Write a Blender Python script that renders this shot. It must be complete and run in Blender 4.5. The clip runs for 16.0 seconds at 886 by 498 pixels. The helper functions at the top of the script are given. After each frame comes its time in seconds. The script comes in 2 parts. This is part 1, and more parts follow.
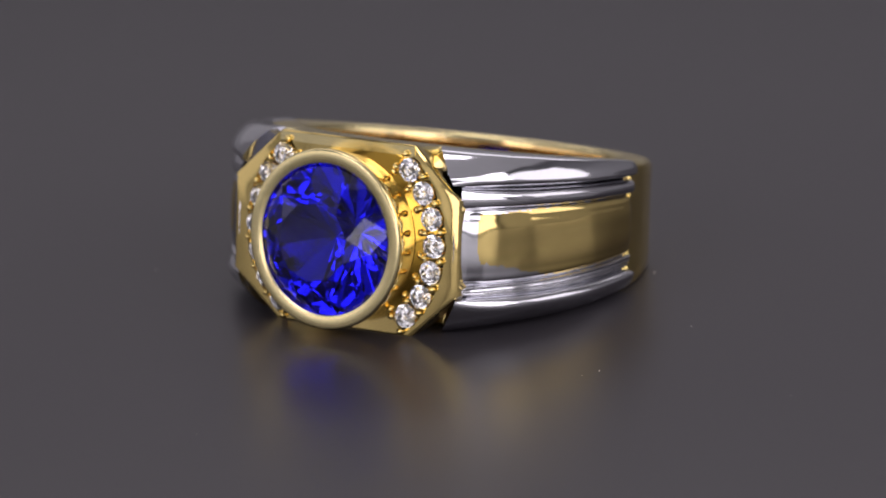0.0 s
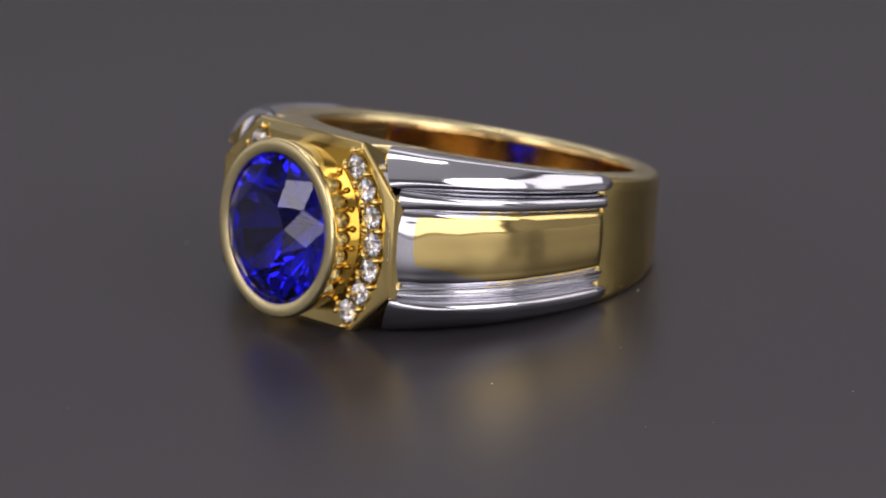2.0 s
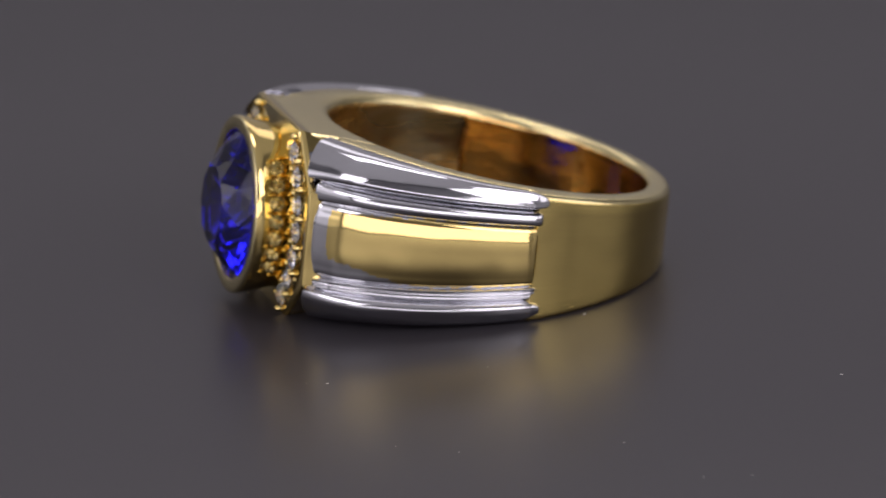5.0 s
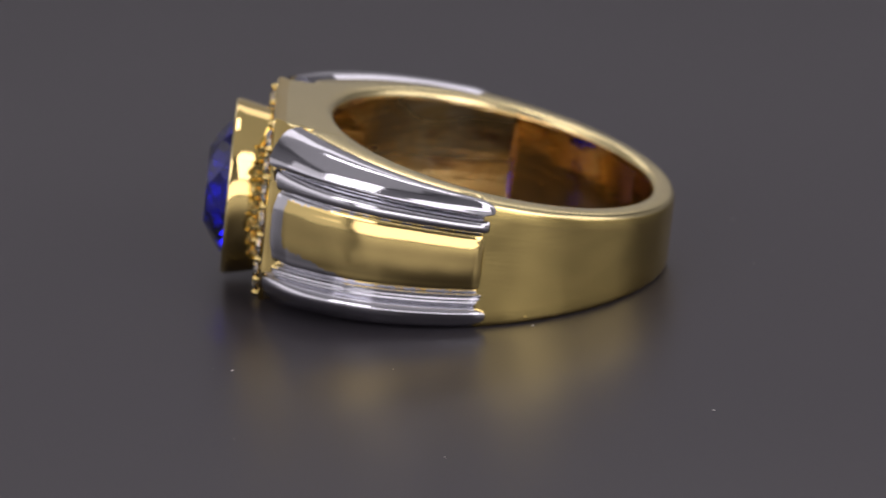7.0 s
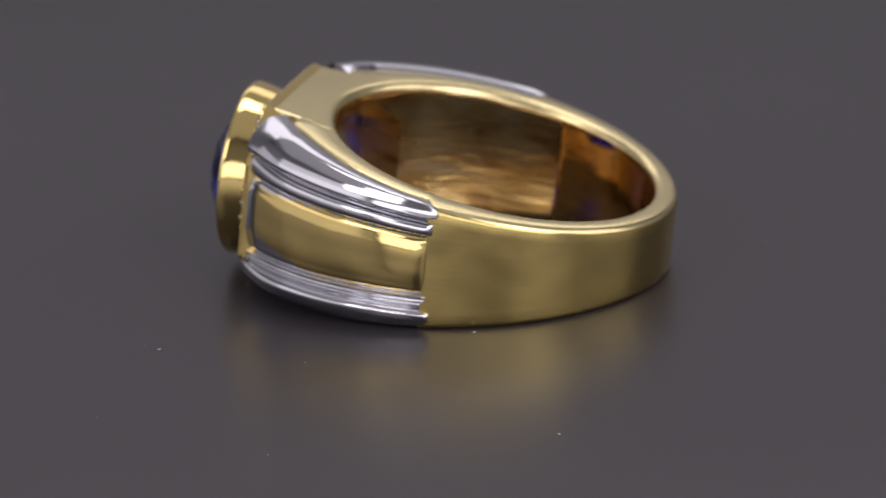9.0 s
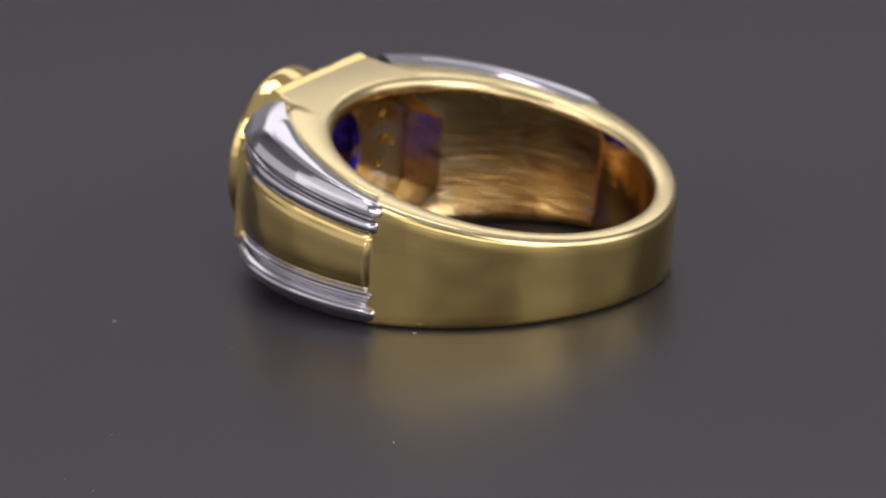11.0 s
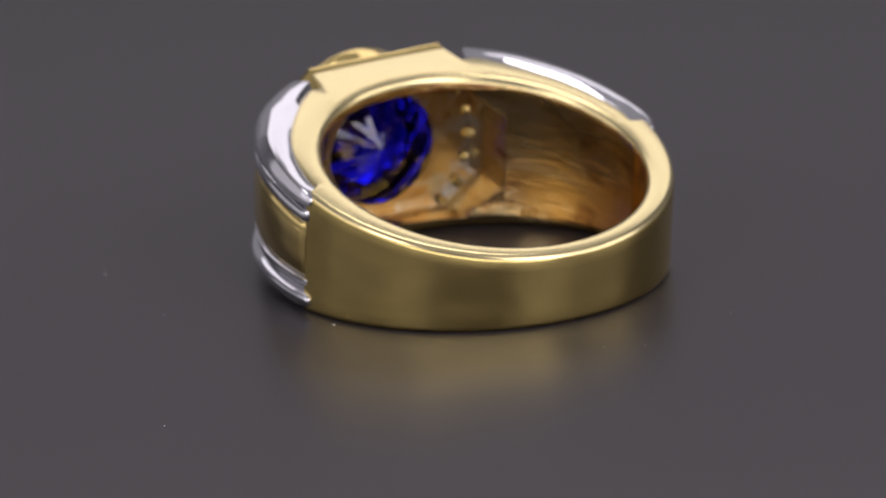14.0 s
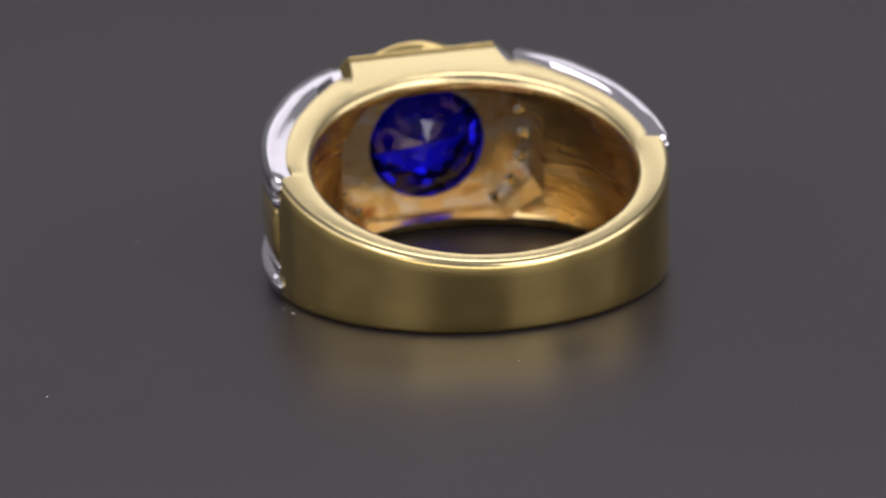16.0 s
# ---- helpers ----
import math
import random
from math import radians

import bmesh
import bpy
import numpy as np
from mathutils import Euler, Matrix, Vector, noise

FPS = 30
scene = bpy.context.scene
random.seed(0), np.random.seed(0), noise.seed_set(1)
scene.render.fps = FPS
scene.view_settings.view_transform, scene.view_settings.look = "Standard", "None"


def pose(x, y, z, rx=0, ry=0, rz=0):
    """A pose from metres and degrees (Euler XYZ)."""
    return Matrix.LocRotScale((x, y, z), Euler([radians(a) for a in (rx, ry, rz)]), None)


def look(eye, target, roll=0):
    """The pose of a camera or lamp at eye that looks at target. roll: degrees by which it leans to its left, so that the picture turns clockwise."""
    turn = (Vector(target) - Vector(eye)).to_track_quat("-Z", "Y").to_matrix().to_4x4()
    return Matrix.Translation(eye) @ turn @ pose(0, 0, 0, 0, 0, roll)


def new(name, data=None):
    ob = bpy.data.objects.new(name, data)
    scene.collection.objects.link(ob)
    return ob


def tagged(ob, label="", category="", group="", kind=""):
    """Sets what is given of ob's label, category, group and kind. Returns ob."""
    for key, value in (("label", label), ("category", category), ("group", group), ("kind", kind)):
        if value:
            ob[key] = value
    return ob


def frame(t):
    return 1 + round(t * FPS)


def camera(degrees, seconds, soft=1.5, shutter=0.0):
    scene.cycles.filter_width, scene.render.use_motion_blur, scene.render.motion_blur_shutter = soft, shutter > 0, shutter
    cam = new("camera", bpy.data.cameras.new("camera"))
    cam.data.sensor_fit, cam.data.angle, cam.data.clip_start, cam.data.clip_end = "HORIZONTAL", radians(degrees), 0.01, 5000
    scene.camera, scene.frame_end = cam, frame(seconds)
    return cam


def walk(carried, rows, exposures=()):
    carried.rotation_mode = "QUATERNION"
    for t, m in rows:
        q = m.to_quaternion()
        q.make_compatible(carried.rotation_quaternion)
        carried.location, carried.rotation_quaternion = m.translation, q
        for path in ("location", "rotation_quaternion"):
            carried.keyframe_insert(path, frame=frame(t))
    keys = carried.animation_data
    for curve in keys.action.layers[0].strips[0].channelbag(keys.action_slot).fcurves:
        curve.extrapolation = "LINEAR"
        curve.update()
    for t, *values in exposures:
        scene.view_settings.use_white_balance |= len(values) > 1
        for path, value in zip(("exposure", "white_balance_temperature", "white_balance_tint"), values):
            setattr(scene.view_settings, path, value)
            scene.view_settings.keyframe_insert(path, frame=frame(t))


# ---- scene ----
# ---------------------------------------------------------------- camera
cam = camera(8.5, 16.0, soft=1.05)
cam.data.dof.use_dof = True
cam.data.dof.focus_distance = 0.342
cam.data.dof.aperture_fstop = 64
VIEW = look((0, -0.34812, 0.10989), (-0.00084, 0.00042, 0.00135), -2.65)
walk(cam, [(0, VIEW), (16, VIEW)], [(0, -0.06), (6.5, -0.05), (9, -0.02), (11.5, 0.04), (12.5, 0.03), (14.5, -0.02), (16, -0.04)])

# ---------------------------------------------------------------- light
world = bpy.data.worlds.new("studio")
world.use_nodes = True
world.node_tree.nodes["Background"].inputs["Color"].default_value = (0.9, 0.92, 1.0, 1)
world.node_tree.nodes["Background"].inputs["Strength"].default_value = 0.02
scene.world = world


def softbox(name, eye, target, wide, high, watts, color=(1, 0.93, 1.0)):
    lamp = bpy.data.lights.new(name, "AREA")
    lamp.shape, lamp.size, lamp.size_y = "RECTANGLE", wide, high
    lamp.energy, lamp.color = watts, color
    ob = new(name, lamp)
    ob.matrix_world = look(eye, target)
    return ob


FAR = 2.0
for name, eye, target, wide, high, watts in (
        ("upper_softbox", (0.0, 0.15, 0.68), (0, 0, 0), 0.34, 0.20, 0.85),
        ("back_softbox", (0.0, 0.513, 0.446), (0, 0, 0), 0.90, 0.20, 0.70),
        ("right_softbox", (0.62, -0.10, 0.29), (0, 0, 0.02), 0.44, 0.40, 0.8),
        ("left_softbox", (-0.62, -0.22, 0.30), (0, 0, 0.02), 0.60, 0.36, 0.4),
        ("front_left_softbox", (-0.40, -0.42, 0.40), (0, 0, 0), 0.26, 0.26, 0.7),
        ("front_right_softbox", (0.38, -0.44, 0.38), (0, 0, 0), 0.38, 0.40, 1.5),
        # unseen area lamps added in place of a light tent's lit white fabric
        ("tent_fill_top", (0, 0, 0.93), (0, 0.001, 0), 1.60, 1.60, 1.6),
        ("tent_fill_back", (0, 0.92, 0.37), (0, 0, 0.37), 1.30, 0.46, 0.20),
        ("tent_fill_front", (0, -0.92, 0.15), (0, 0, 0.15), 1.70, 0.30, 3.2),
        ("tent_fill_left", (-0.92, -0.1, 0.22), (0, -0.1, 0.22), 1.60, 0.46, 0.9),
        ("tent_fill_right", (0.92, 0, 0.22), (0, 0, 0.22), 1.70, 0.46, 0.08)):
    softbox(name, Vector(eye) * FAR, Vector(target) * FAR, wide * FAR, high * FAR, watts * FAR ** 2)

# ---------------------------------------------------------------- materials


def material(name, color, metallic=0.0, rough=0.4, grain=0.0, grain_scale=400.0, vary=0.0, rough_vary=0.0, stretch=(1, 1, 1), specular=0.5, depth=0.00002, wave=0.0):
    """Principled surface with two scales of noise on colour, roughness and relief."""
    m = bpy.data.materials.new(name)
    m.use_nodes = True
    n, l = m.node_tree.nodes, m.node_tree.links
    b = n["Principled BSDF"]
    b.inputs["Base Color"].default_value = (*color, 1)
    b.inputs["Metallic"].default_value = metallic
    b.inputs["Roughness"].default_value = rough
    b.inputs["Specular IOR Level"].default_value = specular
    co = n.new("ShaderNodeTexCoord")
    mp = n.new("ShaderNodeMapping")
    mp.inputs["Scale"].default_value = stretch
    l.new(co.outputs["Object"], mp.inputs["Vector"])
    fine, broad = n.new("ShaderNodeTexNoise"), n.new("ShaderNodeTexNoise")
    fine.inputs["Scale"].default_value, fine.inputs["Detail"].default_value = grain_scale, 4
    broad.inputs["Scale"].default_value, broad.inputs["Detail"].default_value = grain_scale / 12, 3
    for t in (fine, broad):
        l.new(mp.outputs["Vector"], t.inputs["Vector"])
    if vary:
        mix = n.new("ShaderNodeMix")
        mix.data_type = "RGBA"
        mix.inputs[6].default_value = (*[c * (1 - vary) for c in color], 1)
        mix.inputs[7].default_value = (*[min(1, c * (1 + vary)) for c in color], 1)
        l.new(broad.outputs["Fac"], mix.inputs[0])
        l.new(mix.outputs[2], b.inputs["Base Color"])
    if rough_vary:
        r = n.new("ShaderNodeMapRange")
        r.inputs["To Min"].default_value, r.inputs["To Max"].default_value = max(0.01, rough - rough_vary), rough + rough_vary
        l.new(broad.outputs["Fac"], r.inputs["Value"])
        l.new(r.outputs["Result"], b.inputs["Roughness"])
    if grain:
        bump = n.new("ShaderNodeBump")
        bump.inputs["Strength"].default_value = grain
        bump.inputs["Distance"].default_value = depth
        l.new(fine.outputs["Fac"], bump.inputs["Height"])
        l.new(bump.outputs["Normal"], b.inputs["Normal"])
        if wave:
            slow, swell = n.new("ShaderNodeTexNoise"), n.new("ShaderNodeBump")
            slow.inputs["Scale"].default_value, slow.inputs["Detail"].default_value = 280, 1
            swell.inputs["Strength"].default_value, swell.inputs["Distance"].default_value = 1.0, wave
            l.new(co.outputs["Object"], slow.inputs["Vector"])
            l.new(slow.outputs["Fac"], swell.inputs["Height"])
            l.new(swell.outputs["Normal"], bump.inputs["Normal"])
    return m


def gem_material(name, color, ior, gloss=0.5):
    m = bpy.data.materials.new(name)
    m.use_nodes = True
    b = m.node_tree.nodes["Principled BSDF"]
    b.inputs["Base Color"].default_value = (*color, 1)
    b.inputs["Roughness"].default_value = 0.0
    b.inputs["IOR"].default_value = ior
    b.inputs["Transmission Weight"].default_value = 1.0
    b.inputs["Specular IOR Level"].default_value = gloss
    return m


BRUSHED = material("brushed yellow gold", (0.85, 0.73, 0.38), 1, 0.24, 0.2, 1800, 0.04, 0.05)
GOLD = material("polished yellow gold", (0.86, 0.667, 0.255), 1, 0.09, 0.12, 900, 0.03, 0.02, wave=0.00012)
SATIN = material("satin yellow gold", (0.82, 0.642, 0.23), 1, 0.23, 0.25, 2500, 0.04, 0.05, (0.25, 0.25, 2.5), wave=0.00011)
INNER = material("worn yellow gold", (0.80, 0.53, 0.20), 1, 0.27, 1.0, 1500, 0.35, 0.14, (0.3, 0.3, 2.0), depth=0.00007)
BURNISHED = material("burnished yellow gold", (0.82, 0.53, 0.20), 1, 0.15, 0.7, 500, 0.2, 0.08, (0.5, 0.5, 1.2), depth=0.00010)
PALE = material("worn pale gold", (0.66, 0.50, 0.25), 1, 0.34, 1.0, 1500, 0.2, 0.12, depth=0.00006)


def blotches(m, color, scale, low, high, seed, most=1.0):
    """Irregular patches of another metal tone over a worn surface."""
    n, l = m.node_tree.nodes, m.node_tree.links
    b = n["Principled BSDF"]
    under = b.inputs["Base Color"].links[0].from_socket
    co, mp = n.new("ShaderNodeTexCoord"), n.new("ShaderNodeMapping")
    mp.inputs["Location"].default_value = (seed, seed * 2, 0)
    mp.inputs["Scale"].default_value = (1, 1, 1.5)
    t = n.new("ShaderNodeTexNoise")
    t.inputs["Scale"].default_value, t.inputs["Detail"].default_value, t.inputs["Distortion"].default_value = scale, 5, 1.2
    r = n.new("ShaderNodeMapRange")
    r.inputs["From Min"].default_value, r.inputs["From Max"].default_value, r.inputs["To Max"].default_value = low, high, most
    mix = n.new("ShaderNodeMix")
    mix.data_type = "RGBA"
    mix.inputs[7].default_value = (*color, 1)
    l.new(co.outputs["Object"], mp.inputs["Vector"])
    l.new(mp.outputs["Vector"], t.inputs["Vector"])
    l.new(t.outputs["Fac"], r.inputs["Value"])
    l.new(r.outputs["Result"], mix.inputs[0])
    l.new(under, mix.inputs[6])
    l.new(mix.outputs[2], b.inputs["Base Color"])


blotches(INNER, (0.88, 0.71, 0.38), 190, 0.47, 0.66, 3)
blotches(INNER, (0.42, 0.21, 0.09), 260, 0.56, 0.70, 8)
blotches(BURNISHED, (0.50, 0.26, 0.10), 300, 0.60, 0.72, 11)
blotches(PALE, (0.66, 0.62, 0.54), 320, 0.48, 0.60, 5)
blotches(PALE, (0.45, 0.24, 0.11), 420, 0.58, 0.70, 9)
WHITE = material("polished white gold", (0.66, 0.66, 0.69), 1, 0.09, 0.12, 900, 0.02, 0.02, wave=0.00010)
BLUE = gem_material("blue gemstone", (0.010, 0.008, 0.85), 1.70, 0.2)
CLEAR = gem_material("clear diamond", (1, 1, 1), 2.4)
DISC = material("dark satin acrylic", (0.0340, 0.0312, 0.0352), 0, 0.32, 0.0, 110000, 0.16, 0.02, specular=0.30)
blotches(DISC, (0.0370, 0.0340, 0.0380), 45, 0.35, 0.75, 2, 0.4)
DUST = material("pale dust", (0.6, 0.58, 0.55), 0, 0.9)
TABLE = material("black table laminate", (0.05, 0.05, 0.052), 0, 0.4, 0.2, 300, 0.1)
PLASTER = material("grey studio paint", (0.45, 0.45, 0.46), 0, 0.8, 0.3, 60, 0.06)

# ---------------------------------------------------------------- mesh helpers
MM = 0.001
HEAD = -0.6
HEAD_Z = -0.42


def part(name, bm, materials, parent, label="", smooth=True, sharp=40, metres=False):
    """Links a bmesh, built in millimetres, as one mesh object under its thing."""
    if not metres:
        bmesh.ops.scale(bm, vec=(MM, MM, MM), verts=bm.verts)
    bmesh.ops.recalc_face_normals(bm, faces=bm.faces)
    for f in bm.faces:
        f.smooth = smooth
    for e in bm.edges:
        e.smooth = not (len(e.link_faces) == 2 and e.calc_face_angle(0) > radians(sharp))
    me = bpy.data.meshes.new(name)
    bm.to_mesh(me)
    bm.free()
    for m in materials if isinstance(materials, (list, tuple)) else [materials]:
        me.materials.append(m)
    ob = new(name, me)
    ob.parent = parent
    if label:
        tagged(ob, label)
    return ob


def sheet(bm, rows, close_u=False, close_v=False, mat=None):
    """Faces over a grid of points; mat(i, j) gives the material slot."""
    vs = [[bm.verts.new(p) for p in r] for r in rows]
    nu, nv = len(vs), len(vs[0])
    for i in range(nu if close_u else nu - 1):
        for j in range(nv if close_v else nv - 1):
            a, b = vs[i], vs[(i + 1) % nu]
            f = bm.faces.new((a[j], b[j], b[(j + 1) % nv], a[(j + 1) % nv]))
            if mat:
                f.material_index = mat(i, j)
    return vs


def around(r, deg, h):
    """A point of the head: radius and clock angle about the stone's axis, h out along it."""
    return (r * math.sin(radians(deg)), -h - HEAD, r * math.cos(radians(deg)) + HEAD_Z)


def lathe(bm, profile, steps, center=(0, 0)):
    """A closed profile of (r, h) turned about the stone's axis, through center (x, z)."""
    rows = []
    for k in range(steps):
        rows.append([Vector(around(r, 360 * k / steps, h)) + Vector((center[0], 0, center[1])) for r, h in profile])
    sheet(bm, rows, True, True)


def prism(bm, outline, h0, h1, bevel=0.0, taper=0.0):
    """An outline of (x, z) drawn out from h0 to h1; bevel softens the front edge."""
    cx, cz = sum(p[0] for p in outline) / len(outline), sum(p[1] for p in outline) / len(outline)

    def ring_at(h, inset):
        rim = []
        for x, z in outline:
            k = 1 - inset / math.hypot(x - cx, z - cz)
            rim.append((cx + (x - cx) * k, -h - HEAD, (cz + (z - cz) * k) * (1 - taper * (h1 - h) * (2.2 if z > 0 else 1)) + HEAD_Z))
        return rim
    levels = [ring_at(h0, 0)] + ([ring_at(h1 - bevel, 0), ring_at(h1 - bevel * 0.3, bevel * 0.3), ring_at(h1, bevel)] if bevel else [ring_at(h1, 0)])
    vs = sheet(bm, levels, False, True)
    bm.faces.new(vs[0])
    bm.faces.new(vs[-1])


def carve(bm, cutters):
    """Takes the cutters (bmeshes) out of bm and gives a new bmesh."""
    def temporary(b):
        bmesh.ops.recalc_face_normals(b, faces=b.faces)
        me = bpy.data.meshes.new("temporary")
        b.to_mesh(me)
        b.free()
        return new("temporary", me)
    base = temporary(bm)
    tools = [temporary(c) for c in cutters]
    for tool in tools:
        mod = base.modifiers.new("cut", "BOOLEAN")
        mod.operation, mod.object, mod.solver = "DIFFERENCE", tool, "EXACT"
    made = bpy.data.meshes.new_from_object(base.evaluated_get(bpy.context.evaluated_depsgraph_get()))
    out = bmesh.new()
    out.from_mesh(made)
    for ob in (base, *tools):
        me = ob.data
        bpy.data.objects.remove(ob)
        bpy.data.meshes.remove(me)
    bpy.data.meshes.remove(made)
    return out


def curve(xs, ys):
    """A smooth line through points, as a function."""
    xs, ys = np.array(xs, float), np.array(ys, float)
    m = np.gradient(ys, xs)

    def at(x):
        x = min(max(x, xs[0]), xs[-1])
        i = min(int(np.searchsorted(xs, x, "right")) - 1, len(xs) - 2)
        d = xs[i + 1] - xs[i]
        t = (x - xs[i]) / d
        return float((1 + 2 * t) * (1 - t) ** 2 * ys[i] + t * (1 - t) ** 2 * d * m[i] + t * t * (3 - 2 * t) * ys[i + 1] + t * t * (t - 1) * d * m[i + 1])
    return at


# ---------------------------------------------------------------- studio
def box(name, lo, hi, mat, label, kind="structure"):
    bm = bmesh.new()
    bmesh.ops.create_cube(bm, size=1)
    for v in bm.verts:
        v.co = [lo[i] + (v.co[i] + 0.5) * (hi[i] - lo[i]) for i in range(3)]
    return tagged(part(name, bm, mat, None, label, False, metres=True), label, name.split("_")[0], kind=kind)


box("floor", (-2.0, -2.0, -0.80), (2.0, 2.0, -0.75), PLASTER, "plain grey studio floor under the table")
box("ceiling", (-2.0, -2.0, 1.95), (2.0, 2.0, 2.0), PLASTER, "plain grey studio ceiling above the table")
box("wall_north", (-2.0, 1.95, -0.75), (2.0, 2.0, 1.95), PLASTER, "plain grey studio wall behind the table")
box("wall_south", (-2.0, -2.0, -0.75), (2.0, -1.95, 1.95), PLASTER, "plain grey studio wall facing the table")
box("wall_east", (1.95, -1.95, -0.75), (2.0, 1.95, 1.95), PLASTER, "plain grey studio wall beside the table")
box("wall_west", (-2.0, -1.95, -0.75), (-1.95, 1.95, 1.95), PLASTER, "plain grey studio wall beside the table")


def make_table():
    table = tagged(new("table"), "black laminate studio table carrying a turntable", "table")
    bm = bmesh.new()
    bmesh.ops.create_cube(bm, size=1, matrix=Matrix.Translation((0, 0, -0.03)) @ Matrix.Diagonal((1.2, 0.9, 0.028, 1)))
    bmesh.ops.bevel(bm, geom=bm.edges[:], offset=0.002, segments=2, affect="EDGES")
    part("tabletop", bm, TABLE, table, metres=True)
    for x in (-0.55, 0.55):
        for y in (-0.40, 0.40):
            bm = bmesh.new()
            bmesh.ops.create_cone(bm, cap_ends=True, segments=20, radius1=0.02, radius2=0.025, depth=0.706, matrix=Matrix.Translation((x, y, -0.397)))
            part("leg", bm, TABLE, table, metres=True)
    return table


def make_turntable():
    plate = tagged(new("turntable"), "dark grey satin turntable disc with pale dust specks", "turntable")
    bm = bmesh.new()
    rim = [(0.0, -15.9), (150, -15.9), (150, -1.0), (149.6, -0.3), (149, 0), (0.0, 0)]
    rows = [[(r * math.cos(2 * math.pi * k / 128), r * math.sin(2 * math.pi * k / 128), z) for r, z in rim] for k in range(128)]
    sheet(bm, rows, True, False)
    bmesh.ops.remove_doubles(bm, verts=bm.verts, dist=1e-4)
    part("disc", bm, DISC, plate)
    specks = [(11.96, -2.12, 0.09), (7.94, -20.4, 0.08), (31.6, -2.4, 0.08)]
    rnd = random.Random(4)
    for _ in range(14):
        a, d = rnd.uniform(0, 6.283), rnd.uniform(16, 48)
        specks.append((d * math.cos(a), d * math.sin(a), rnd.uniform(0.02, 0.05)))
    for x, y, s in specks:
        bm = bmesh.new()
        turn = Matrix.Translation((x, y, s * 0.2)) @ Matrix.Rotation(rnd.uniform(0, 3), 4, "Z") @ Matrix.Diagonal((1.6, 0.7, 0.5, 1))
        bmesh.ops.create_icosphere(bm, subdivisions=1, radius=s, matrix=turn)
        part("dust_speck", bm, DUST, plate, "tiny pale dust speck")
    return plate


# ---------------------------------------------------------------- ring
# Ring space, in millimetres: x across the finger, -y out through the stone (h = -y), z along the finger.
INSIDE = 9.85
SLOPE = 0.1476
contour = curve((0, 45, 80, 93, 108.9, 127, 140, 149, 160), (11.42, 11.55, 11.98, 12.25, 12.8, 13.8, 14.62, 15.25, 16.1))


def half(h, v=1):
    """How far the ring reaches along the finger, above (v > 0) and below; it narrows from head to back."""
    return 3.68 + 0.132 * h if v > 0 else 4.05 + SLOPE * h


def out_at(deg, r, v, side=1):
    """A point at that angle from the back of the ring, radius r, and v of the half width."""
    h = -r * math.cos(radians(deg))
    return (side * r * math.sin(radians(deg)), -h, v * half(h, v))


def ease(x):
    x = min(max(x, 0), 1)
    return x * x * (3 - 2 * x)


def core_radius(deg):
    r = contour(deg) - 0.12 - 0.85 * ease((deg - 92.5) / 2)
    if deg > 120:
        r = min(r, 11.3 / -math.cos(radians(deg)))
    return r


edge = curve((80, 92, 120, 140, 154, 180), (11.5, 11.62, 12.0, 12.45, 13.0, 13.6))


def inward(deg):
    """How far the shoulders' upper and lower edges lie inside their middle."""
    return max(0.0, contour(deg) - 0.62 - edge(deg))


OCTAGON = [(4.65, 5.92), (7.8, 2.9), (7.8, -2.9), (4.65, -5.70), (-4.65, -5.70), (-7.8, -2.9), (-7.8, 2.9), (-4.65, 5.92)]
WINDOW = [(4.4, 4.3), (6.4, 2.4), (6.4, -2.4), (4.4, -4.3), (-4.4, -4.3), (-6.4, -2.4), (-6.4, 2.4), (-4.4, 4.3)]


def window_cutter():
    bm = bmesh.new()
    prism(bm, WINDOW, 6.0, 12.7)
    return bm


STEP_AT = 80.5


def make_shank(parent):
    bm = bmesh.new()
    rows, steps = [], 288
    for k in range(steps):
        deg = 360 * k / steps
        a = min(deg, 360 - deg)
        side = 1 if deg <= 180 else -1
        ro = max(min(core_radius(a), edge(a) - 0.22 if a > 94 else 99), INSIDE + 1.25)
        row, deep = [], 0.30 * ease((a - STEP_AT) / 0.8)
        for r, dz in ((INSIDE + deep, -1.25), (INSIDE, -0.8), (INSIDE + 0.03, -0.40), (INSIDE + 0.14, -0.16), (INSIDE + 0.34, -0.04), (INSIDE + 0.55, 0),
                      (ro - 0.34, -0.02), (ro - 0.26, -0.05), (ro - 0.14, -0.14), (ro - 0.05, -0.26), (ro, -0.42), (ro, -1.0)):
            x, y, z = out_at(a, r, 1, side)
            row.append((x, y, z + dz))
        low = []
        for r, dz in ((INSIDE + deep, -1.25), (INSIDE, -0.8), (INSIDE + 0.03, -0.40), (INSIDE + 0.14, -0.16), (INSIDE + 0.34, -0.04), (INSIDE + 0.55, 0),
                      (ro - 0.30, 0), (ro - 0.22, -0.01), (ro - 0.08, -0.08), (ro - 0.02, -0.18), (ro, -0.35), (ro, -1.0)):
            x, y, z = out_at(a, r, -1, side)
            low.append((x, y, z - dz))
        row += low[::-1]
        rows.append(row)

    def slot(i, j):
        a = min(i, steps - 1 - i) * 360 / steps
        if 9 <= j <= 13 and a < 93.5:
            return 1
        if 2 <= j <= 8:
            return 3
        if j >= 21 or j <= 1:
            return 2 if a > STEP_AT else 4
        return 0
    sheet(bm, rows, True, True, slot)
    bm = carve(bm, [window_cutter()])
    for f in bm.faces:
        x, y, z = f.calc_center_median()
        if y < -6.5 and max(abs(x) / 6.5, abs(z - HEAD_Z) / 4.4) < 1.0:
            f.material_index = 2
    return part("shank", bm, [GOLD, SATIN, INNER, BRUSHED, BURNISHED], parent, "yellow gold band, satin outside, worn inside")


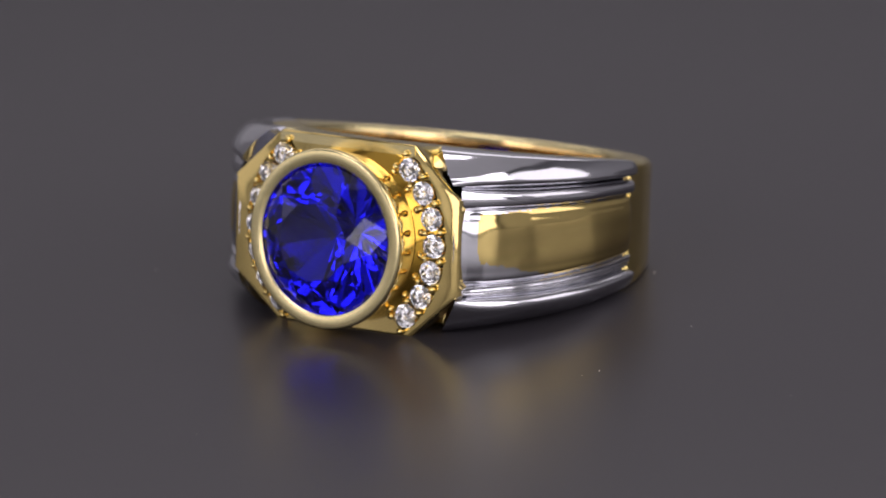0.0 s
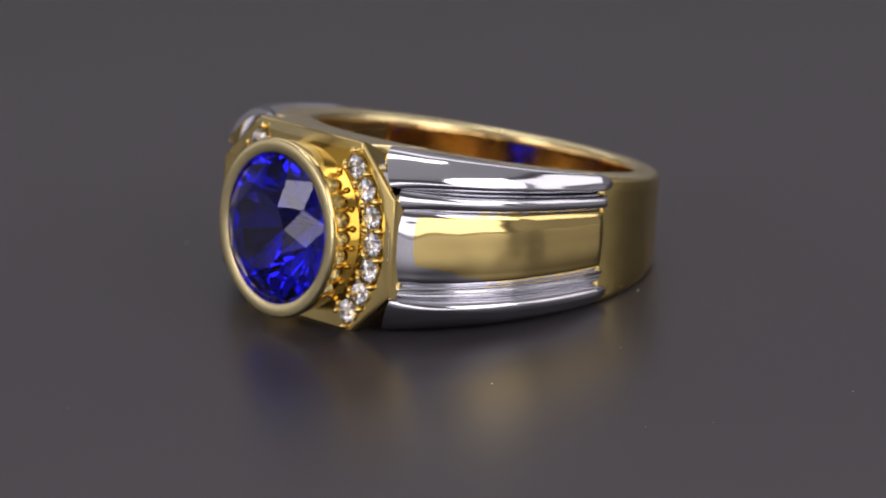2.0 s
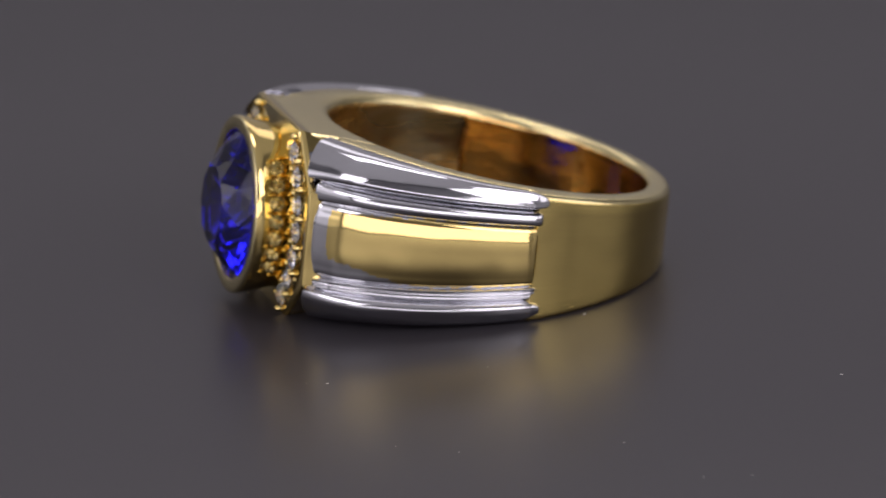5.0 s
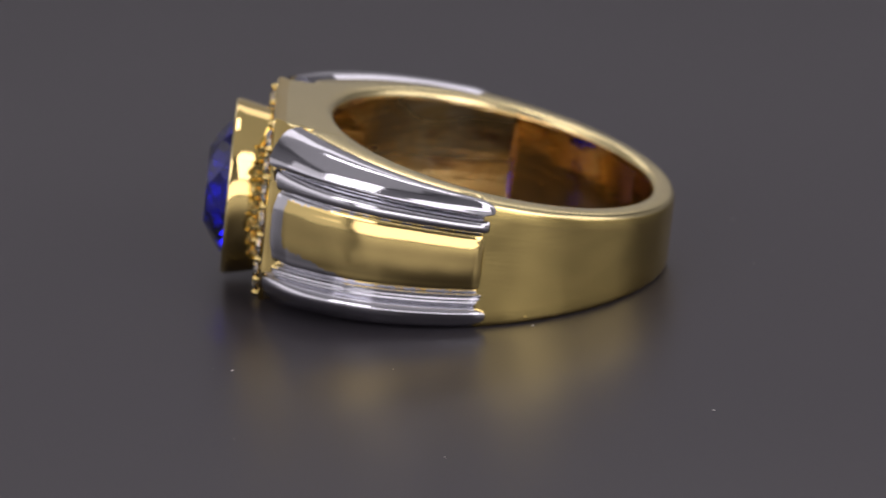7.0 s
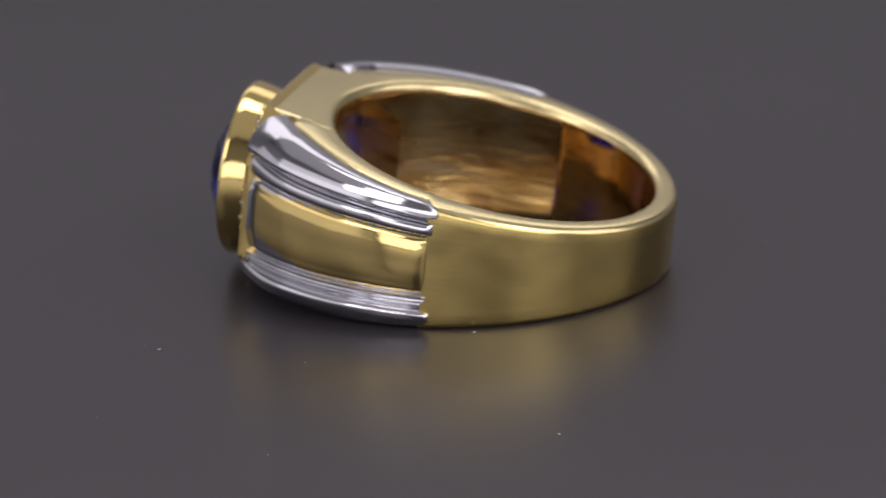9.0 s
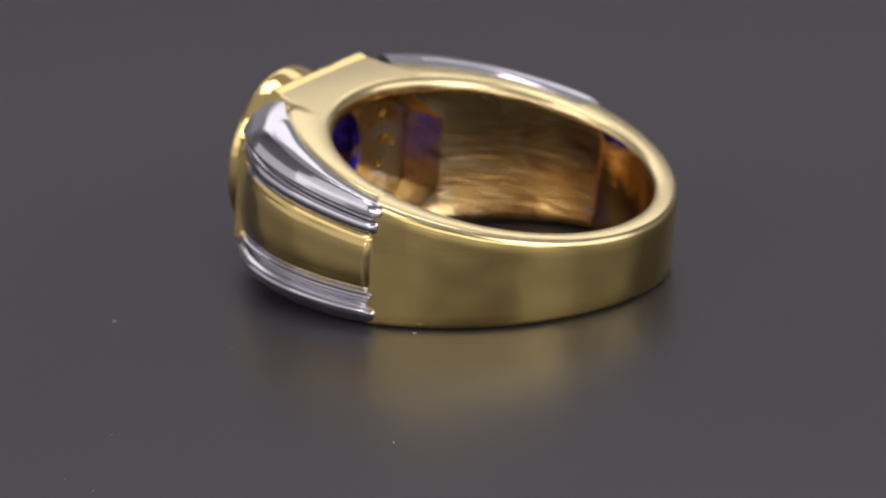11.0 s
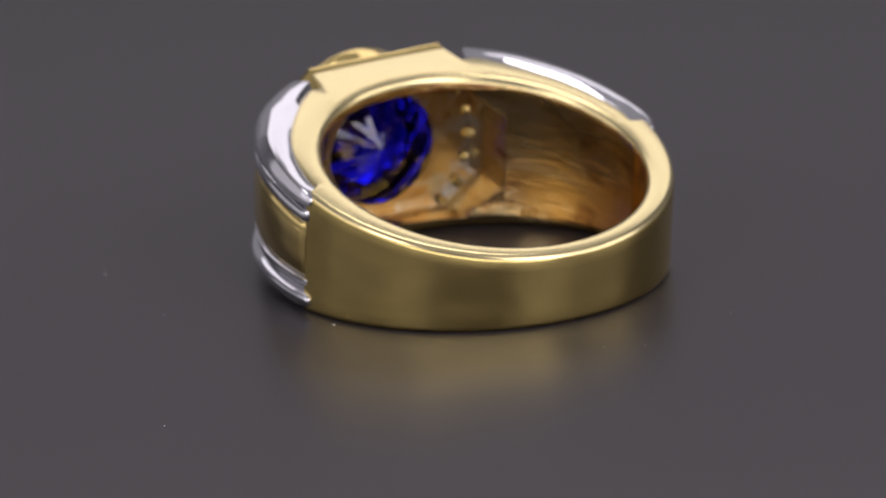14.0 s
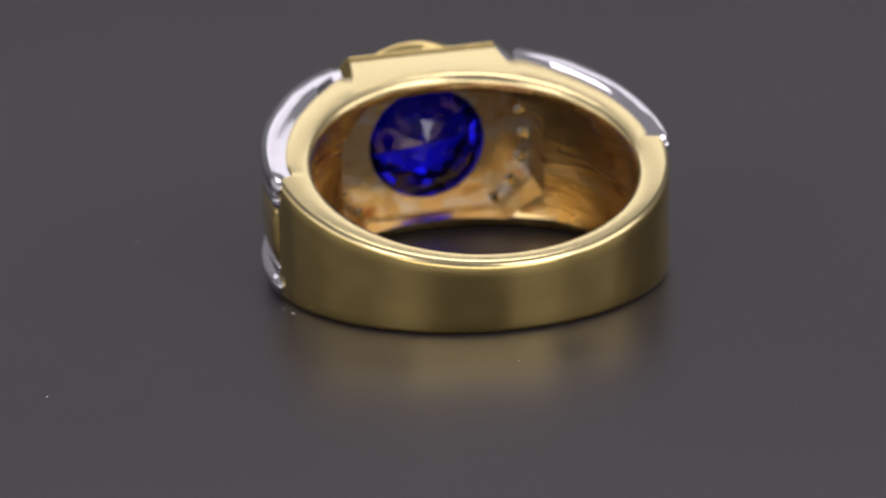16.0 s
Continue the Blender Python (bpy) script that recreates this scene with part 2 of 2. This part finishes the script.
def strip(side, v0, v1, a0, a1, profile, tip0, tip1, bury=1.1, lean=False, narrow=0.65, square=False, skew=0.0, sunk=-0.28, proud=None, swell=0.0, plated=None, neck=None, steps=90):
    """A raised strip on the shoulder, from angle a0 to a1 and v0 to v1 (each at the back and at the head), its height by profile(w),
    with rounded ends that drop to sunk (square: its head end keeps its width); lean draws its outer edge in along the ring's rim."""
    bm = bmesh.new()
    rows, nw = [], 48 if plated else 24
    for i in range(steps + 1):
        s = 0.5 - 0.5 * math.cos(math.pi * i / steps)
        deg = a0 + (a1 - a0) * s
        cap = round_in = 1.0
        for d, tip in ((deg - a0, tip0), (a1 - deg, tip1)):
            if d < tip:
                if square and tip == tip1:
                    cap = min(cap, ease(0.4 + 0.6 * d / tip))
                else:
                    cap = round_in = min(cap, math.sqrt(max(0, 1 - (1 - d / tip) ** 2)))
        va, vb = v0[0] + (v0[1] - v0[0]) * s, v1[0] + (v1[1] - v1[0]) * s
        mid = 0.5 * (va + vb)
        top = []
        for j in range(nw + 1):
            w = j / nw
            back = deg - skew * (1 - w) * s
            v = mid + (va + (vb - va) * w - mid) * (1 - narrow + narrow * round_in)
            high = profile(w) + swell * ease(s) * math.sin(math.pi * w)
            d = high if high < sunk else sunk + (high - sunk) * cap
            if neck:
                d += neck(back)
            if lean:
                d -= inward(back) * (1 - w) ** 1.25
            x, y, z = out_at(back, contour(back) + d, v, side)
            top.append((x, y, z + (proud(w) * cap if proud else 0)))
        back = deg - skew * 0.5 * s
        under = [out_at(back, contour(back) - bury - 0.25 - (k * inward(back) if lean else 0), mid + (v - mid) * 0.4, side) for v, k in ((vb, 0), (va, 1))]
        rows.append(top + under)
    def slot(i, j):
        return plated(a0 + (a1 - a0) * (0.5 - 0.5 * math.cos(math.pi * i / steps)), (j + 0.5) / nw) if j < nw else 0
    vs = sheet(bm, rows, False, True, slot if plated else None)
    bm.faces.new(vs[0])
    bm.faces.new(vs[-1])
    return bm


def collar(deg):
    """The concave neck where the shoulder rises to the head."""
    return -0.22 * math.exp(-((deg - 148.3) / 3.4) ** 2)


def make_shoulders(parent):
    ridge = curve((0, 0.05, 0.16, 0.38, 0.62, 0.82, 0.93, 1), (-0.62, -0.34, -0.06, 0.16, 0.28, 0.22, -0.08, -0.6))
    upper_rail = curve((0, 0.10, 0.28, 0.5, 0.72, 0.9, 1), (-0.62, -0.28, 0.06, 0.19, 0.16, -0.02, -0.34))
    lower_rail = curve((0, 0.12, 0.3, 0.42, 0.56, 0.66, 0.82, 0.92, 1), (-0.55, -0.28, -0.12, -0.14, -0.06, -0.09, 0.0, -0.04, -0.3))
    panel = curve((0, 0.05, 0.18, 0.5, 0.82, 0.95, 1), (-0.34, -0.12, 0.06, 0.16, 0.06, -0.12, -0.34))
    bead = curve((0, 0.08, 0.22, 0.4, 0.65, 1), (0.0, 0.14, 0.26, 0.18, 0.0, 0.0))
    for side in (1, -1):
        def plated(deg, w):
            """The yellow plating stops short of the panel's front and margins, in a wavy line."""
            wave = 0.03 * noise.noise((deg * 0.35, side * 3.0, 0.0)) + 0.02 * noise.noise((deg * 1.1, side * 7.0, 2.0))
            front = 145.4 - 9.0 * (w - 0.40) ** 2 + 12 * wave
            low, high = 0.96 - 0.24 * ease((deg - 122) / 24), 0.03 + 0.07 * ease((deg - 122) / 20)
            return 1 if w > low + wave or w < high + wave or deg > front else 0
        part("shoulder_panel", strip(side, (0.47, 0.385), (-0.485, -0.47), 91.6, 151.2, panel, 3.2, 0.4, narrow=0.06, plated=plated, neck=collar, steps=150), [GOLD, WHITE], parent, "convex yellow gold shoulder panel with white gold margins")
        for up in (1, -1):
            part("shoulder_ridge", strip(side, (up, 1.01 * up), (0.74 if up > 0 else -0.67, 0.57 if up > 0 else -0.565), 89.6, 151.0 if up > 0 else 149.8, ridge, 6.0, 15.0, lean=True, narrow=0.75, square=True, sunk=-0.02, swell=0.32, skew=-4.0, proud=bead if up > 0 else None), WHITE, parent, "rounded white gold ridge")
        part("shoulder_rail", strip(side, (0.75, 0.59), (0.455, 0.35), 90.6, 149.4, upper_rail, 2.6, 20.0, narrow=0.3, square=True), WHITE, parent, "tapered white gold rail")
        part("shoulder_rail", strip(side, (-0.70, -0.585), (-0.47, -0.455), 90.8, 149.0, lower_rail, 1.8, 6.0, narrow=0.5), WHITE, parent, "grooved white gold rail")


def brilliant(radius, crown, pavilion, table=0.54, star=0.78, lower=0.28, n=8, deep=False):
    """A round brilliant cut with n main facets, girdle in z = 0, table up; deep: with a second row of pavilion facets."""
    c = math.cos(math.pi / n)
    bm = bmesh.new()

    def ring_of(m, r, z, turn):
        return [bm.verts.new((r * math.cos(2 * math.pi * (k + turn) / m), r * math.sin(2 * math.pi * (k + turn) / m), z)) for k in range(m)]
    star_z = crown * (1 - star * c) / (1 - table)
    g = 0.025 * radius
    tab = ring_of(n, table * radius, crown + g, 0)
    mid = ring_of(n, star * radius, star_z + g, 0.5)
    up = ring_of(2 * n, radius, g, 0)
    dn = ring_of(2 * n, radius, -g, 0)
    low = ring_of(n, lower * radius, -pavilion * (1 - lower * c) - g, 0.5)
    tip = bm.verts.new((0, 0, -pavilion - g))
    bm.faces.new(tab)
    belt = ring_of(n, 0.66 * radius, -pavilion * 0.41 - g, 0) if deep else None
    for k in range(n):
        k1, p = (k + 1) % n, (k - 1) % n
        bm.faces.new((tab[k], mid[k], tab[k1]))
        bm.faces.new((tab[k], mid[p], up[2 * k], mid[k]))
        bm.faces.new((mid[k], up[2 * k], up[2 * k + 1]))
        bm.faces.new((mid[k], up[2 * k + 1], up[(2 * k + 2) % (2 * n)]))
        if deep:
            bm.faces.new((tip, low[k], belt[k], low[p]))
            bm.faces.new((belt[k], dn[2 * k + 1], dn[2 * k]))
            bm.faces.new((belt[k], dn[2 * k], dn[2 * k - 1]))
            bm.faces.new((low[k], belt[k1], dn[2 * k + 1], belt[k]))
        else:
            bm.faces.new((tip, low[k], dn[2 * k], low[p]))
            bm.faces.new((low[k], dn[2 * k + 1], dn[2 * k]))
            bm.faces.new((low[k], dn[(2 * k + 2) % (2 * n)], dn[2 * k + 1]))
    for k in range(2 * n):
        bm.faces.new((up[k], dn[k], dn[(k + 1) % (2 * n)], up[(k + 1) % (2 * n)]))
    return bm


FRONT = 14.05
ARC, STEP = 6.2, 15.0
LIFT = 0.12
DIAMONDS = [90 * s + STEP * k for s in (1, -1) for k in range(-3, 4)]


HEAD_PLATED = -13.1


def make_saddle(parent):
    """The upper face of the ring sweeping up to the head's edge."""
    bm = bmesh.new()
    rows = []
    for i in range(17):
        t = i / 16
        top, under = [], []
        for k in range(-17, 18):
            u, drop = max(-16, min(16, k)) / 16, 0.12 if abs(k) == 17 else 0.0
            x = u * (4.62 + 0.75 * (1 - t) ** 1.5 + drop * 0.5)
            h0 = math.sqrt(INSIDE ** 2 - (u * 5.35) ** 2) + 0.62
            h = h0 + (13.5 - h0) * t
            z = half(h) + 0.012 - 0.13 * t ** 2
            top.append((x, -h, z - drop))
            under.append((x, -h, z - 0.55))
        rows.append(top + under[::-1])
    vs = sheet(bm, rows, False, True)
    n = len(rows[0])
    for row in (vs[0], vs[-1]):
        for k in range(n // 2 - 1):
            bm.faces.new((row[k], row[k + 1], row[n - 2 - k], row[n - 1 - k]))
    part("saddle", bm, BRUSHED, parent, "satin yellow gold saddle rising to the head")


def make_head(parent):
    bm = bmesh.new()
    prism(bm, OCTAGON, 11.0, FRONT, 0.22, 0.0236)
    cutters = [window_cutter()]
    hole = bmesh.new()
    lathe(hole, [(0.001, 10), (3.7, 10), (3.7, 13.2), (4.8, 13.6), (4.8, 16), (0.001, 16)], 64)
    cutters.append(hole)
    for s in (1, -1):
        arc = bmesh.new()
        rows = [[around(r, 90 * s + a, h) for r, h in ((4.7, 13.90), (6.92, 13.90), (7.02, 14.8), (4.7, 14.8))] for a in np.linspace(-53, 53, 33)]
        vs = sheet(arc, rows, False, True)
        arc.faces.new(vs[0])
        arc.faces.new(vs[-1])
        cutters.append(arc)
    pits = bmesh.new()
    for a in DIAMONDS:
        x, z = ARC * math.sin(radians(a)), ARC * math.cos(radians(a))
        lathe(pits, [(0.001, 12.0), (0.30, 12.0), (0.56, 14.1), (0.001, 14.1)], 12, (x, z))
    cutters.append(pits)
    bm = carve(bm, cutters)
    for plane, normal in (((0, 0, 4.4), (0, 0, 1)), ((0, HEAD_PLATED, 0), (0, 1, 0))):
        bmesh.ops.bisect_plane(bm, geom=bm.verts[:] + bm.edges[:] + bm.faces[:], plane_co=plane, plane_no=normal, dist=1e-4)
    bm.normal_update()
    for f in bm.faces:
        x, y, z = f.calc_center_median()
        if abs(f.normal.x) > 0.3 and (z < 4.4 or x < 0) and y > HEAD_PLATED and abs(x) > 4.6 and abs(x) + abs(z - HEAD_Z) > 10.0:
            f.material_index = 2
        if y > -12.15 and max(abs(x) / 6.5, abs(z - HEAD_Z) / 4.4) < 1.0:
            f.material_index = 1
    head = part("head_plate", bm, [GOLD, PALE, WHITE], parent, "octagonal polished yellow gold head", sharp=25)

    bm = bmesh.new()
    lathe(bm, [(4.55, 12.9), (4.75, 12.9), (4.95, 13.7), (5.2, 14.8), (5.45, 15.95), (5.52, 16.3), (5.5, 16.47), (5.44, 16.56), (5.36, 16.59),
               (4.74, 16.59), (4.64, 16.53), (4.60, 16.2), (4.72, 16.05), (4.72, 15.7), (4.35, 15.0)], 128)
    bmesh.ops.scale(bm, vec=(0.945, 1, 0.982), verts=bm.verts)
    bmesh.ops.translate(bm, vec=(0.02, 0.10, 0), verts=bm.verts)
    bm.normal_update()
    for f in bm.faces:
        f.material_index = 1 if f.calc_center_median().y < -15.8 else 0
    part("bezel", bm, [GOLD, BRUSHED], head, "flared yellow gold bezel cup", sharp=50)

    bm = brilliant(4.68, 1.6, 3.4, 0.52, 0.78, 0.30, 10, True)
    bmesh.ops.rotate(bm, verts=bm.verts, matrix=Matrix.Rotation(radians(90), 3, "X") @ Matrix.Rotation(radians(11), 3, "Z"))
    bmesh.ops.translate(bm, verts=bm.verts, vec=(0.02, -15.48, HEAD_Z))
    bmesh.ops.scale(bm, vec=(0.97, 1, 0.98), verts=bm.verts)
    part("gemstone", bm, BLUE, head, "deep blue round faceted gemstone", smooth=False)

    stone = brilliant(0.72, 0.26, 0.6)
    bmesh.ops.scale(stone, vec=(MM, MM, MM), verts=stone.verts)
    bmesh.ops.recalc_face_normals(stone, faces=stone.faces)
    cut = bpy.data.meshes.new("diamond")
    stone.to_mesh(cut)
    stone.free()
    cut.materials.append(CLEAR)
    for k, a in enumerate(DIAMONDS):
        ob = tagged(new("diamond", cut), "small round white diamond")
        x, y, z = around(ARC, a, FRONT + 0.02 + LIFT)
        ob.parent = head
        ob.matrix_basis = pose(x * MM, y * MM, z * MM, 90, 0, 0) @ pose(0, 0, 0, 0, 0, 17 * k)

    seat = bmesh.new()
    lathe(seat, [(0.66, 12.8), (0.68, 13.40), (0.66, 13.62), (0.62, 13.66), (0.58, 13.60), (0.40, 13.1), (0.36, 12.8)], 24)
    bmesh.ops.scale(seat, vec=(MM, MM, MM), verts=seat.verts)
    bmesh.ops.recalc_face_normals(seat, faces=seat.faces)
    cup = bpy.data.meshes.new("seat")
    seat.to_mesh(cup)
    seat.free()
    cup.materials.append(GOLD)
    cup.polygons.foreach_set("use_smooth", [True] * len(cup.polygons))
    for a in DIAMONDS:
        x, z = ARC * math.sin(radians(a)), ARC * math.cos(radians(a))
        ob = new("diamond_seat", cup)
        ob.parent = head
        ob.matrix_basis = pose(x * MM, -(LIFT + 0.25) * MM, z * MM)

    bead = bmesh.new()
    rows = []
    for k in range(10):
        t = 2 * math.pi * k / 10
        rows.append([(r * math.cos(t), -h, r * math.sin(t)) for r, h in ((0.20, -0.9), (0.21, 0.08), (0.18, 0.19), (0.11, 0.27), (0.001, 0.3))])
    sheet(bead, rows, True, False)
    bmesh.ops.scale(bead, vec=(MM, MM, MM), verts=bead.verts)
    bmesh.ops.recalc_face_normals(bead, faces=bead.faces)
    pin = bpy.data.meshes.new("prong")
    bead.to_mesh(pin)
    bead.free()
    pin.materials.append(GOLD)
    pin.polygons.foreach_set("use_smooth", [True] * len(pin.polygons))
    for s in (1, -1):
        for k in range(8):
            for r, h in ((ARC + 0.52, FRONT + LIFT), (ARC - 0.54, FRONT + LIFT)):
                x, y, z = around(r, 90 * s + STEP * (k - 3.5), h)
                ob = new("prong", pin)
                ob.parent = head
                ob.matrix_basis = pose(x * MM, y * MM, z * MM)
        for k in range(8):
            x, y, z = around(5.22, 90 * s + STEP * (k - 3.5), FRONT - 0.22)
            ob = new("gallery_bead", pin)
            ob.parent = head
            ob.matrix_basis = pose(x * MM, y * MM, z * MM) @ Matrix.Diagonal((1.2, 1.0, 1.2, 1))


def make_ring():
    ring = tagged(new("ring"), "two-tone gold ring with round blue gemstone, lying on its side", "ring")
    make_shank(ring)
    make_shoulders(ring)
    make_saddle(ring)
    make_head(ring)
    return ring


table = make_table()
turntable = make_turntable()
ring = make_ring()

# ---------------------------------------------------------------- turning
START, SPEED = -31.5, -8.45
LEAN = math.degrees(math.atan(SLOPE))


def motions():
    rows, plate_rows = [], []
    for t in range(17):
        turn = pose(0, 0, 0, 0, 0, START + SPEED * t)
        rows.append((t, turn @ pose(-0.00075, 0.0020, 0.00402, -LEAN, 0, 0)))
        plate_rows.append((t, pose(0, 0, 0, 0, 0, SPEED * t)))
    walk(ring, rows)
    walk(turntable, plate_rows)


motions()
